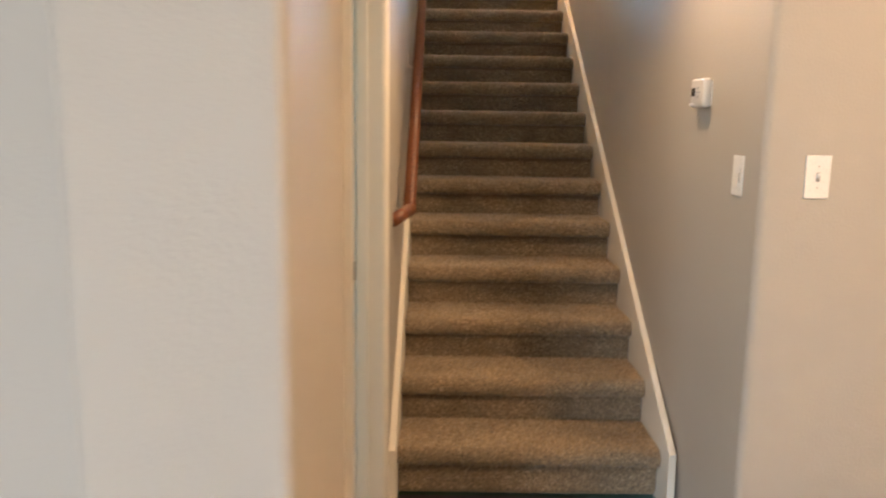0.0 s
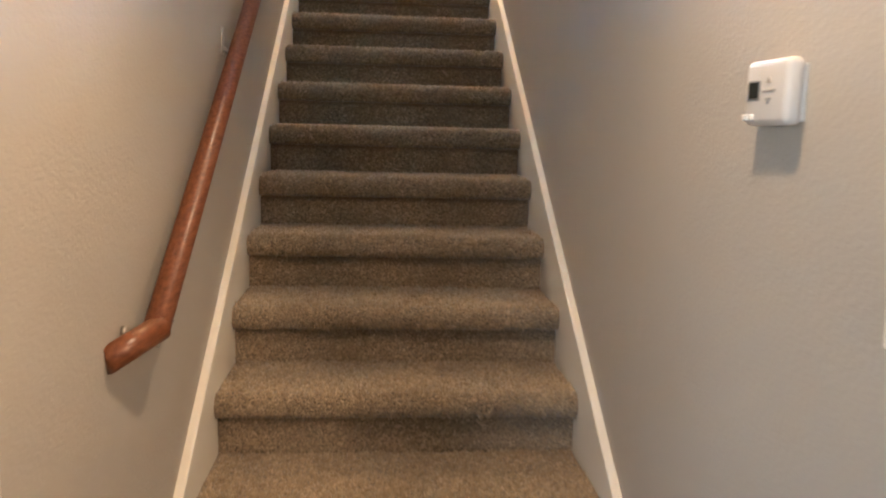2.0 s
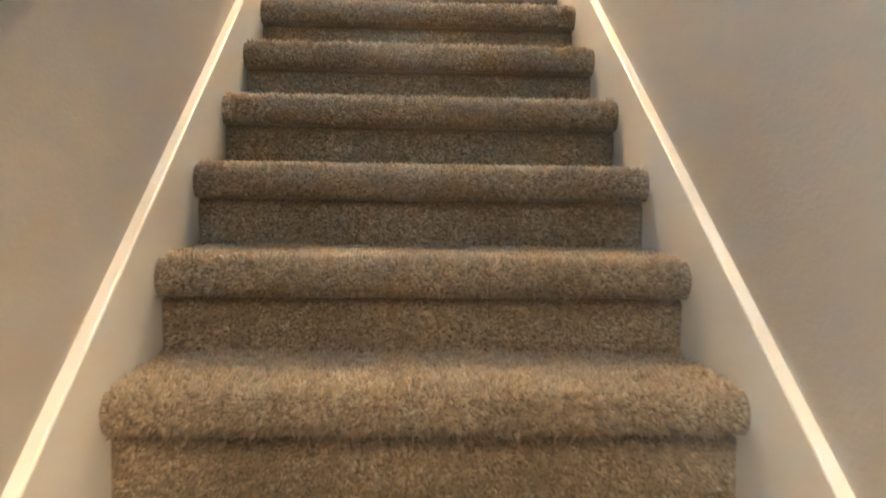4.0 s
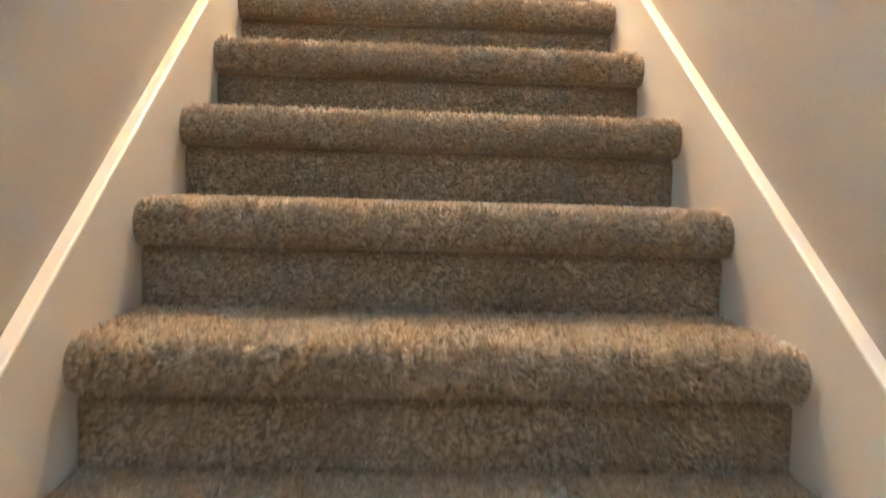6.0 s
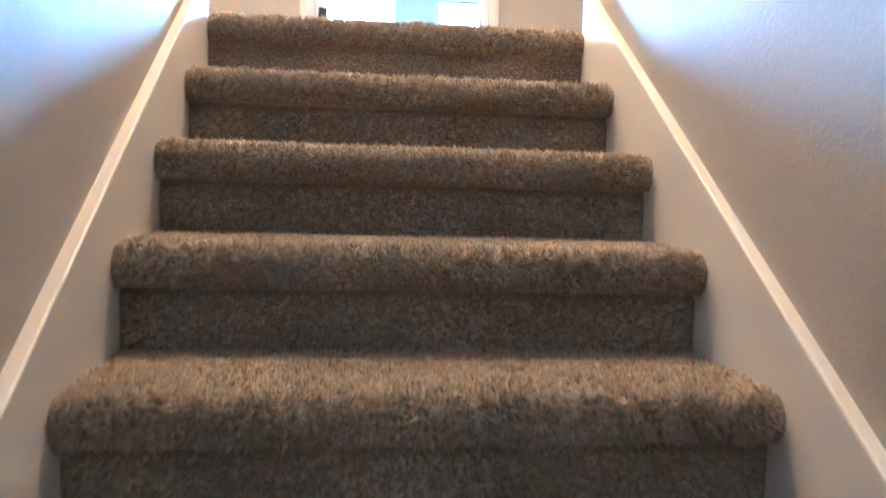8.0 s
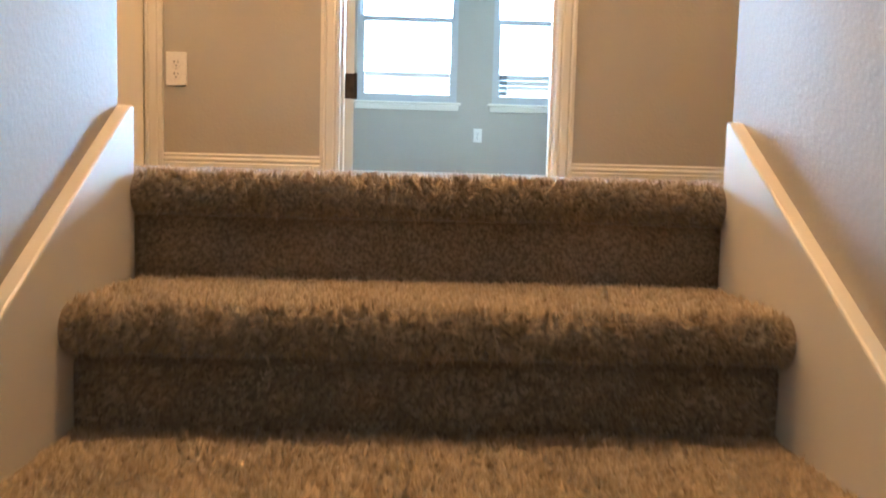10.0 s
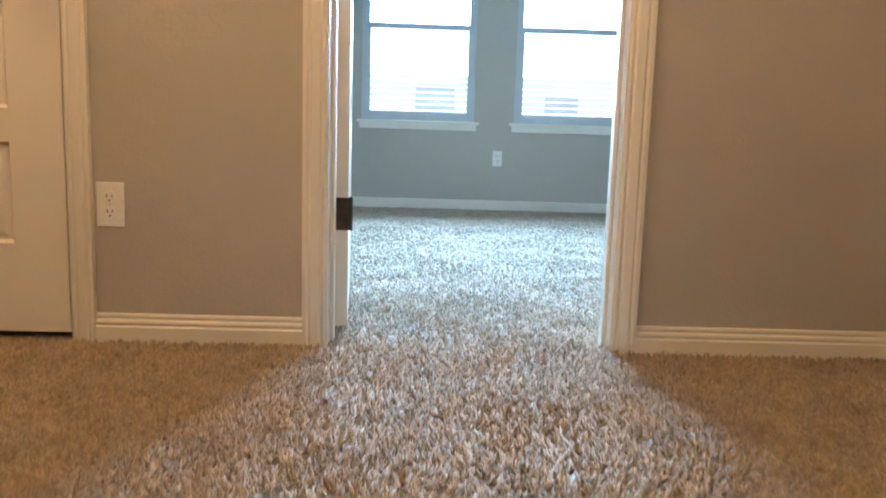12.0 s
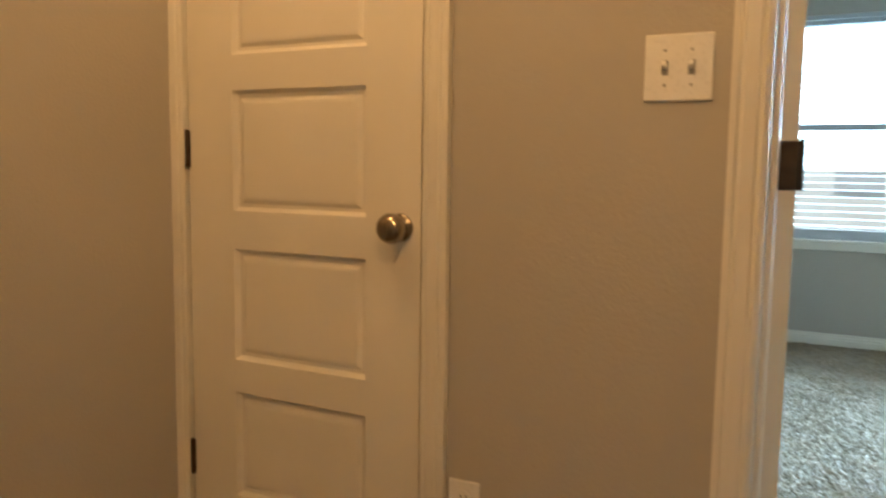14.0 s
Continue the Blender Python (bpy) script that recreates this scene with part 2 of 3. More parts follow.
def structure(name, bm, mat, label, category="wall", smooth=False):
    return tagged(part(name, bm, mat, None, "", smooth), label, category, kind="structure")


def pierced(x0, x1, y0, y1, z0, z1, holes):
    """One wall along x with rectangular openings (xa, xb, za, zb) cut through it."""
    bm = bmesh.new()
    xs = sorted({x0, x1, *[v for h in holes for v in h[:2]]})
    zs = sorted({z0, z1, *[v for h in holes for v in h[2:]]})
    corner = {}

    def at(i, side, j):
        key = (i, side, j)
        if key not in corner:
            corner[key] = bm.verts.new((xs[i], (y0, y1)[side], zs[j]))
        return corner[key]

    def solid(i, j):
        if not (0 <= i < len(xs) - 1 and 0 <= j < len(zs) - 1):
            return False
        cx, cz = (xs[i] + xs[i + 1]) / 2, (zs[j] + zs[j + 1]) / 2
        return not any(a < cx < b and c < cz < d for a, b, c, d in holes)

    for i in range(len(xs) - 1):
        for j in range(len(zs) - 1):
            if not solid(i, j):
                continue
            for side in (0, 1):
                bm.faces.new((at(i, side, j), at(i + 1, side, j), at(i + 1, side, j + 1), at(i, side, j + 1)))
            for di, dj, a, b in ((-1, 0, (i, j), (i, j + 1)), (1, 0, (i + 1, j), (i + 1, j + 1)), (0, -1, (i, j), (i + 1, j)), (0, 1, (i, j + 1), (i + 1, j + 1))):
                if not solid(i + di, j + dj):
                    bm.faces.new((at(a[0], 0, a[1]), at(b[0], 0, b[1]), at(b[0], 1, b[1]), at(a[0], 1, a[1])))
    return bm


# ---------------------------------------------------------------- walls, floors, ceilings
T = 0.12
PY = -1.765                         # end of the west wall in the foyer
DOOR_H = 2.03
JT = 0.0185                         # jamb lining
SD0, SD1 = -1.185, -0.385            # side-room doorway in the west wall
structure("wall_west", boxes((XL - T, XL, PY, SD0 - JT, G, CEIL1), (XL - T, XL, SD0 - JT, SD1 + JT, DOOR_H + 0.02, CEIL1),
                             (XL - T, XL, SD1 + JT, 0.25, G, CEIL1), (XL - T, XL, 0.25, YL, G, CEIL2),
                             corners=((XL, PY), (XL, YL)), radius=0.022), WALL, "greige textured wall beside the carpeted stairs")


def east_wall():
    """Wall that leans a little outwards towards the foyer, with rounded ends."""
    bm = bmesh.new()
    for rows, top in ((((XE, -0.565), (XE + T, -0.565), (XE + T, 0.25), (0.5262, 0.25)), CEIL1), (((0.5262, 0.25), (XE + T, 0.25), (XE + T, YR), (XR, YR), (XR, 0.40)), CEIL2)):
        lo = [bm.verts.new((x, y, G)) for x, y in rows]
        hi = [bm.verts.new((x, y, top)) for x, y in rows]
        k = len(rows)
        bm.faces.new(lo[::-1]), bm.faces.new(hi)
        for i in range(k):
            bm.faces.new((lo[i], lo[(i + 1) % k], hi[(i + 1) % k], hi[i]))
    ends = [e for e in bm.edges if abs(e.verts[0].co.z - e.verts[1].co.z) > 1 and any(abs(e.verts[0].co.x - x) < 1e-4 and abs(e.verts[0].co.y - y) < 1e-4 for x, y in ((XE, -0.565), (XR, YR)))]
    bmesh.ops.bevel(bm, geom=ends, offset=0.022, segments=6, affect="EDGES", profile=0.5)
    return bm


structure("wall_east", east_wall(), WALL, "greige textured wall with rounded corner beside the stairs")
structure("wall_foyer_east", boxes((XE + T, 3.0, -0.565, -0.445, G, CEIL1)), WALL, "greige textured foyer wall holding a light switch")
structure("wall_foyer_pier", boxes((-0.845, -0.66, PY, PY + T, G, CEIL1), corners=((-0.845, PY),), radius=0.022), WALL, "pale textured foyer wall end with a rounded corner")
structure("wall_foyer_west", boxes((-2.6, -0.845, PY + 0.035, PY + 0.155, G, CEIL1)), WALL, "pale textured foyer wall")
structure("wall_foyer_side_a", boxes((-2.72, -2.6, -5.2, PY + 0.155, G, CEIL1)), WALL, "plain foyer wall")
structure("wall_foyer_side_b", boxes((3.0, 3.12, -5.2, -0.445, G, CEIL1)), WALL, "plain foyer wall")
structure("wall_foyer_south", boxes((-2.6, -2.5, -5.32, -5.2, G, CEIL1), (-1.4, 3.0, -5.32, -5.2, G, CEIL1), (-2.5, -1.4, -5.32, -5.2, G, 0.2), (-2.5, -1.4, -5.32, -5.2, 2.2, CEIL1)), WALL, "plain foyer wall with a wide window opening")
structure("floor_foyer", boxes((-2.6, 3.0, -5.2, 0.045, G - 0.08, G + 0.001)), VINYL, "dark plank floor at the foot of the stairs", "floor")
structure("ceiling_foyer", boxes((-2.72, 3.12, -5.32, -0.445, CEIL1, CEIL1 + 0.2), (-0.64, XE + T, -0.445, 0.25, CEIL1, CEIL1 + 0.2)), CEILING, "white foyer ceiling", "ceiling")
structure("wall_header", boxes((-0.64, XE + T, 0.13, 0.25, CEIL1 + 0.2, CEIL2)), WALL, "greige wall above the foot of the stairs")

# side room beyond the west doorway
structure("floor_side_room", boxes((-4.2, XL - T + 0.06, -1.68, 3.78, G - 0.08, G + 0.002)), CARPET, "grey carpet of the side room", "floor")
structure("wall_side_room_north", boxes((-2.05, XL - T, 3.03, 3.15, G, CEIL1)), WALL, "side room wall holding an outlet")
structure("wall_side_room_return", boxes((-2.05, -1.93, 3.15, 3.78, G, CEIL1)), WALL, "side room wall corner")
structure("wall_side_room_far", boxes((-4.2, -1.93, 3.78, 3.90, G, CEIL1)), WALL, "side room far wall")
structure("wall_side_room_west", boxes((-4.32, -4.2, -1.68, 0.2, G, CEIL1), (-4.32, -4.2, 1.8, 3.90, G, CEIL1), (-4.32, -4.2, 0.2, 1.8, G, 0.7), (-4.32, -4.2, 0.2, 1.8, 2.1, CEIL1)), WALL, "side room wall with a window opening")
structure("ceiling_side_room", boxes((-4.32, XL - T, -0.445, 3.90, CEIL1, CEIL1 + 0.2), (-4.32, -2.72, -1.68, -0.445, CEIL1, CEIL1 + 0.2)), CEILING, "white side room ceiling", "ceiling")

# landing and bedroom
CX0, CX1 = -1.642, -0.958           # closet doorway
BX0, BX1 = -0.298, 0.447            # bedroom doorway
HEAD = TOP + DOOR_H + 0.02
structure("floor_landing", boxes((-1.672, 1.75, Y_TOP + 0.035, Y_BED, TOP - 0.2, TOP - 0.012)), CARPET, "taupe carpeted landing and bedroom floor", "floor")
structure("wall_landing_north", pierced(-1.672, 1.75, Y_WALL, Y_WALL + T, TOP - 0.012, CEIL2, ((CX0 + 0.005, CX1 + JT, TOP - 0.012, HEAD), (BX0 - JT, BX1 + JT, TOP - 0.012, HEAD))), WALL, "greige landing wall with two doorways")
structure("wall_landing_west", boxes((-1.79, -1.650, YL - T, 6.33, TOP - 0.2, CEIL2)), WALL, "greige landing end wall beside the closet door")
structure("wall_landing_east", boxes((1.75, 1.87, YL - T, Y_BED + 0.14, TOP - 0.2, CEIL2)), WALL, "greige end wall of the landing")
structure("wall_landing_south", boxes((-1.672, XL - T, YL - T, YL, TOP - 0.2, CEIL2), (XE + T, 1.75, YR - T, YR, TOP - 0.2, CEIL2)), WALL, "greige landing wall behind the stairs")
structure("wall_closet", boxes((-1.672, -0.82, 6.21, 6.33, TOP, CEIL2), (-0.94, -0.82, Y_WALL + T, 6.21, TOP, CEIL2)), WALL, "plain closet wall")
structure("wall_bedroom_west", boxes((-0.94, -0.82, 6.33, Y_BED + 0.14, TOP - 0.2, CEIL2)), WALL, "greige bedroom side wall")
WINDOWS = ((-0.543, 0.292), (0.587, 1.412))
WZ0, WZ1 = 3.530, 4.875
structure("wall_bedroom_north", pierced(-0.82, 1.75, Y_BED, Y_BED + 0.14, TOP - 0.2, CEIL2, [(a, b, WZ0, WZ1) for a, b in WINDOWS]), WALL, "blue-grey lit bedroom wall with two windows")
structure("ceiling_upper", boxes((-1.79, 1.87, 0.13, Y_BED + 0.14, CEIL2, CEIL2 + 0.15)), CEILING, "white upper ceiling over stairs and bedroom", "ceiling")

# ---------------------------------------------------------------- stairs
def step_profile():
    """(y, z, ny, nz) along the carpet of one step, from the back of the tread over the nose and down the riser."""
    pts = []
    back = RUN + 0.046
    for i in range(13):
        pts.append((back + (0.036 - back) * i / 12, 0.0, 0.0, 1.0))
    for i in range(1, 16):
        a = math.pi / 2 + math.pi * i / 16
        c, s = math.cos(a), math.sin(a)
        pts.append((0.036 + 0.036 * c, -0.037 + 0.037 * s, c, s))
    pts.append((0.052, -0.074, 0.2, -1.0))
    pts.append((0.054, -0.080, -1.0, 0.0))
    for i in range(6):
        pts.append((0.046, -0.088 - (RISE - 0.088) * i / 5, -1.0, 0.0))
    return pts


STEP = step_profile()


def wavy(x, y, z):
    return noise.noise((x * 9, y * 14 + z * 14, 3.7)) * 0.0035


def step_mesh(name, seed):
    bm = bmesh.new()
    cols = 48
    grid = []
    for y, z, ny, nz in STEP:
        row = []
        for i in range(cols + 1):
            x = -SKIRT + 2 * SKIRT * i / cols
            w = wavy(x + seed * 5.1, y, z)
            row.append(bm.verts.new((x, y + ny * w, z + nz * w - (0.004 if ny == 0 else 0))))
        grid.append(row)
    for a, b in zip(grid, grid[1:]):
        for i in range(cols):
            bm.faces.new((a[i], a[i + 1], b[i + 1], b[i]))
    me = mesh_of(name, bm)
    me.materials.append(CARPET)
    me.polygons.foreach_set("use_smooth", [True] * len(me.polygons))
    return me


TUFT = 0.0115


def yarn_mesh(name, base, normal, height, width, lean, rng):
    """Pile: one bent three-sided yarn at each base point."""
    n = len(base)
    # neighbouring yarns twist together into tufts about a centimetre across
    cell = np.floor(base / TUFT).astype(np.int64)
    pick = (cell[:, 0] * 73856093 ^ cell[:, 1] * 19349663 ^ cell[:, 2] * 83492791) % 4096
    shared = rng.normal(size=(4096, 3))[pick]
    rnd = (rng.normal(size=(n, 3)) * 0.55 + shared * 0.85) * lean
    tip_dir = normal + rnd
    tip_dir /= np.linalg.norm(tip_dir, axis=1)[:, None]
    h = (np.asarray(height) * (0.6 + 0.8 * rng.random(n)))[:, None]
    ref = np.where(np.abs(normal[:, 2:3]) < 0.9, np.array([[0, 0, 1.0]]), np.array([[1.0, 0, 0]]))
    u = np.cross(normal, ref)
    u /= np.linalg.norm(u, axis=1)[:, None]
    v = np.cross(normal, u)
    a0 = rng.random(n) * 2 * np.pi
    curl = np.cross(tip_dir, rng.normal(size=(n, 3)))
    gather = (cell + 0.5) * TUFT - base
    gather -= normal * np.sum(gather * normal, axis=1)[:, None]
    tip = base + tip_dir * h + curl * h * 0.25 + gather * 0.55
    verts = np.empty((n, 4, 3), dtype=np.float32)
    w = width * (0.7 + 0.6 * rng.random(n))[:, None]
    for k in range(3):
        a = (a0 + k * 2 * np.pi / 3)[:, None]
        verts[:, k] = base + (u * np.cos(a) + v * np.sin(a)) * w - normal * 0.002 + tip_dir * h * 0.18 * (k == 0)
    verts[:, 3] = tip
    idx = (np.arange(n) * 4)[:, None, None] + np.array([[0, 1, 3], [1, 2, 3], [2, 0, 3]])[None]
    me = bpy.data.meshes.new(name)
    me.vertices.add(n * 4)
    me.vertices.foreach_set("co", verts.reshape(-1))
    me.loops.add(n * 9)
    me.loops.foreach_set("vertex_index", idx.reshape(-1).astype(np.int32))
    me.polygons.add(n * 3)
    me.polygons.foreach_set("loop_start", np.arange(0, n * 9, 3, dtype=np.int32))
    me.update(calc_edges=True)
    me.materials.append(PILE)
    return me


def step_yarn(name, seed, count):
    rng = np.random.default_rng(seed)
    p = np.array(STEP)
    seg = np.hypot(np.diff(p[:, 0]), np.diff(p[:, 1]))
    cum = np.concatenate([[0], np.cumsum(seg)])
    s = rng.random(count) * cum[-1]
    q = np.stack([np.interp(s, cum, p[:, k]) for k in range(4)], 1)
    keep = q[:, 0] < RUN + 0.042
    q = q[keep]
    q = q[~((q[:, 1] < -0.064) & (q[:, 1] > -0.089))]
    x = (rng.random(len(q)) * 2 - 1) * (SKIRT - 0.008)
    base = np.stack([x, q[:, 0], q[:, 1]], 1)
    normal = np.stack([np.zeros(len(q)), q[:, 2], q[:, 3]], 1)
    normal /= np.linalg.norm(normal, axis=1)[:, None]
    # trodden flat on the tread, fullest round the nose
    height = np.where(q[:, 3] > 0.95, 0.0085, np.where(q[:, 2] < -0.95, 0.0105, 0.0135))
    return yarn_mesh(name, base, normal, height, 0.0040, 0.50, rng)


stairs = empty("staircase", 0, 0, 0, "straight flight of stairs covered in taupe shag carpet", "stairs")
step_meshes = [step_mesh("step", s) for s in range(3)]
yarn_meshes = [step_yarn("carpet_pile", s, 15500) for s in range(3)]
for k in range(1, STEPS + 1):
    y, z = RUN * (k - 1), RISE * k
    st = new("step", step_meshes[k % 3])
    st.parent = stairs
    st.location = (0, y, z)
    pl = new("carpet_pile", yarn_meshes[k % 3])
    pl.parent = st
    tagged(pl, kind="stuff")
    if k % 2:
        pl.scale = (-1, 1, 1)
core_mesh = mesh_of("step_core", boxes((-SKIRT, SKIRT, 0.06, RUN + 0.06, -RISE - 0.02, -0.02)))
core_mesh.materials.append(CARPET)
for k in range(1, STEPS + 1):
    co = new("step_core", core_mesh)
    co.parent = stairs
    co.location = (0, RUN * (k - 1), RISE * k)


# skirts along both sides of the flight
def skirt(name, x0, x1, label):
    bm = bmesh.new()
    y0, y1 = -0.10, YL - 0.01
    c = 0.281
    low = [(y0, G), (y0, y0 * SLOPE + c), (y1 - 0.012, (y1 - 0.012) * SLOPE + c), (y1, (y1 - 0.012) * SLOPE + c + 0.002), (y1, G)]
    a = [bm.verts.new((x0, y, z)) for y, z in low]
    b = [bm.verts.new((x1, y, z)) for y, z in low]
    bm.faces.new(a)
    bm.faces.new(b[::-1])
    k = len(low)
    for i in range(k):
        bm.faces.new((a[i], b[i], b[(i + 1) % k], a[(i + 1) % k]))
    bmesh.ops.recalc_face_normals(bm, faces=bm.faces)
    top = [e for e in bm.edges if all(v.co.z > v.co.y * SLOPE + c - 0.02 for v in e.verts) and abs(e.verts[0].co.x - e.verts[1].co.x) < 1e-5]
    bmesh.ops.bevel(bm, geom=top, offset=0.004, segments=2, affect="EDGES", profile=0.5)
    return tagged(part(name, bm, TRIM), label, "trim", kind="structure")


skirt("trim_stair_west", XL - 0.003, -SKIRT, "white painted stair skirt board on the wall")
skirt("trim_stair_east", SKIRT, XR + 0.003, "white painted stair skirt board on the wall")


# pile of the landing and bedroom floors
def floor_yarn(name, x0, x1, y0, y1, z, density, height, width, seed, parent, clear=None):
    rng = np.random.default_rng(seed)
    n = int((x1 - x0) * (y1 - y0) * density)
    base = np.stack([x0 + (x1 - x0) * rng.random(n), y0 + (y1 - y0) * rng.random(n), np.full(n, z)], 1)
    if clear is not None:
        base = base[clear(base)]
    # trodden swirls: the pile leans together in patches
    ang = 2.2 * np.sin(base[:, 0] * 5.1 + 1.3 * np.sin(base[:, 1] * 4.3)) + 2.0 * np.cos(base[:, 1] * 6.2 + base[:, 0] * 2.1)
    normal = np.stack([0.14 * np.cos(ang), 0.14 * np.sin(ang), np.ones(len(base))], 1)
    normal /= np.linalg.norm(normal, axis=1)[:, None]
    ob = new(name, yarn_mesh(name, base, normal, height, width, 0.6, rng))
    ob.parent = parent
    return tagged(ob, kind="stuff")


landing = bpy.data.objects["floor_landing"]


def off_walls(b):
    x, y = b[:, 0], b[:, 1]
    wall = (y > Y_WALL) & (y < Y_WALL + T) & ((x < BX0) | (x > BX1))
    closet = (y > Y_WALL) & (x < -0.82) & (y < 6.27)
    return ~(wall | closet)


floor_yarn("carpet_pile", -1.665, 1.5, RUN * STEPS + 0.02, 6.17, TOP - 0.006, 29000, 0.0135, 0.0041, 11, landing, off_walls)
floor_yarn("carpet_pile", -0.81, 1.74, 6.17, Y_BED - 0.01, TOP - 0.006, 21000, 0.009, 0.0056, 12, landing)
floor_yarn("carpet_pile", -1.665, -0.50, YL + 0.01, RUN * STEPS + 0.02, TOP - 0.006, 29000, 0.0135, 0.0041, 13, landing)
floor_yarn("carpet_pile", 0.50, 1.5, YR + 0.01, RUN * STEPS + 0.02, TOP - 0.006, 29000, 0.0135, 0.0041, 14, landing)

# ---------------------------------------------------------------- baseboards and casings
BASE = [(0, 0), (0.014, 0), (0.014, 0.046), (0.010, 0.050), (0.010, 0.053), (0.013, 0.057), (0.011, 0.063), (0.006, 0.066), (0.006, 0.070), (0.008, 0.074), (0.005, 0.081), (0, 0.081)]


def baseboard(name, a, b, out, z):
    bm = bmesh.new()
    profile_along(bm, BASE, (*a, z), (*b, z), out=out)
    return tagged(part(name, bm, TRIM), "white moulded baseboard along the wall", "baseboard", kind="structure")


CW = 0.060
CASING = [(0, 0), (0, 0.009), (0.006, 0.012), (0.013, 0.010), (0.018, 0.014), (0.038, 0.017), (0.044, 0.014), (0.050, 0.018), (CW, 0.018), (CW, 0)]


def casing(name, u0, u1, z0, z1, place, axis, outw, label, reveal=0.004):
    """Moulded casing round an opening from u0 to u1 on a wall plane; axis is the way along the wall, outw the way out of it."""
    thing = new(name)
    tagged(thing, label, "door casing", kind="structure")
    ax, ow = Vector(axis), Vector(outw)
    o = Vector(place)
    for nm, u, s in (("casing_leg", u0 - reveal, -1), ("casing_leg", u1 + reveal, 1)):
        bm = bmesh.new()
        profile_along(bm, CASING, o + ax * u + Vector((0, 0, z0)), o + ax * u + Vector((0, 0, z1 + reveal)), up=ow, out=ax * s)
        part(nm, bm, TRIM, thing)
    bm = bmesh.new()
    profile_along(bm, CASING, o + ax * (u0 - reveal - CW) + Vector((0, 0, z1 + reveal)), o + ax * (u1 + reveal + CW) + Vector((0, 0, z1 + reveal)), up=ow, out=(0, 0, 1))
    part("casing_head", bm, TRIM, thing)
    return thing


FZ = TOP - 0.010
casing("trim_bedroom_door", BX0, BX1, FZ, TOP + DOOR_H, (0, Y_WALL, 0), (1, 0, 0), (0, -1, 0), "white moulded door casing around the bedroom doorway")
casing("trim_closet_door", CX0 + 0.030, CX1, FZ, TOP + DOOR_H, (0, Y_WALL, 0), (1, 0, 0), (0, -1, 0), "white moulded door casing around the closet door")
casing("trim_side_door", SD0, SD1, G, DOOR_H, (XL, 0, 0), (0, 1, 0), (1, 0, 0), "white moulded door casing around the side room doorway")
baseboard("baseboard", (CX1 + CW + 0.004, Y_WALL), (BX0 - CW - 0.004, Y_WALL), (0, -1, 0), FZ)
baseboard("baseboard", (BX1 + CW + 0.004, Y_WALL), (1.75, Y_WALL), (0, -1, 0), FZ)
baseboard("baseboard", (-1.650, YL + 0.01), (-1.650, Y_WALL - 0.02), (1, 0, 0), FZ)
baseboard("baseboard", (-0.82, Y_BED), (1.75, Y_BED), (0, -1, 0), FZ)
baseboard("baseboard", (-0.82, 6.33), (-0.82, Y_BED - 0.014), (1, 0, 0), FZ)
baseboard("baseboard", (1.75, Y_WALL + T), (1.75, Y_BED - 0.014), (-1, 0, 0), FZ)
baseboard("baseboard", (-2.05, 3.03), (XL - T, 3.03), (0, -1, 0), G)
baseboard("baseboard", (-4.2, 3.78), (-2.05, 3.78), (0, -1, 0), G)
baseboard("baseboard", (-2.05, 3.03), (-2.05, 3.766), (-1, 0, 0), G)
WEST_BASE = [baseboard("baseboard", (XL, PY + 0.03), (XL, SD0 - CW - 0.004), (1, 0, 0), G),
             baseboard("baseboard", (XL, SD1 + CW + 0.004), (XL, -0.10), (1, 0, 0), G)]
baseboard("baseboard", (XE - 0.001, -0.53), (0.5410, -0.10), (-1, 0, 0), G)
baseboard("baseboard", (XE + 0.03, -0.565), (3.0, -0.565), (0, -1, 0), G)
baseboard("baseboard", (-0.82, PY), (XL - 0.05, PY), (0, -1, 0), G)


def lean(ob):
    """The west wall runs a little outwards towards the foyer."""
    for o in (ob, *ob.children):
        if o.type == "MESH":
            for v in o.data.vertices:
                v.co.x += 0.010 * min(v.co.y - 0.25, 0)
    return ob


# jamb linings with stops
def jamb(name, rows, label):
    return tagged(part(name, boxes(*rows, bevel=0.0015, segments=1), TRIM), label, "door jamb", kind="structure")


J = 0.004
jamb("trim_bedroom_jamb", ((BX0 - 0.018, BX0, Y_WALL - J, Y_WALL + T + J, FZ, HEAD - 0.02), (BX1, BX1 + 0.018, Y_WALL - J, Y_WALL + T + J, FZ, HEAD - 0.02), (BX0 - 0.018, BX1 + 0.018, Y_WALL - J, Y_WALL + T + J, HEAD - 0.019, HEAD - 0.002),
                           (BX0 + 0.0005, BX0 + 0.011, Y_WALL + 0.045, Y_WALL + 0.08, FZ, HEAD - 0.021), (BX1 - 0.011, BX1 - 0.0005, Y_WALL + 0.045, Y_WALL + 0.08, FZ, HEAD - 0.021)), "white door jamb lining with a stop")
jamb("trim_side_jamb", ((XL - T - J, XL + J, SD0 - 0.018, SD0, G, DOOR_H), (XL - T - J, XL + J, SD1, SD1 + 0.018, G, DOOR_H), (XL - T - J, XL + J, SD0 - 0.018, SD1 + 0.018, DOOR_H + 0.001, DOOR_H + 0.018),
                        (XL - 0.076, XL - 0.042, SD1 - 0.011, SD1 - 0.0005, G, DOOR_H - 0.001), (XL - 0.076, XL - 0.042, SD0 + 0.0005, SD0 + 0.011, G, DOOR_H - 0.001)), "white door jamb lining with a stop")
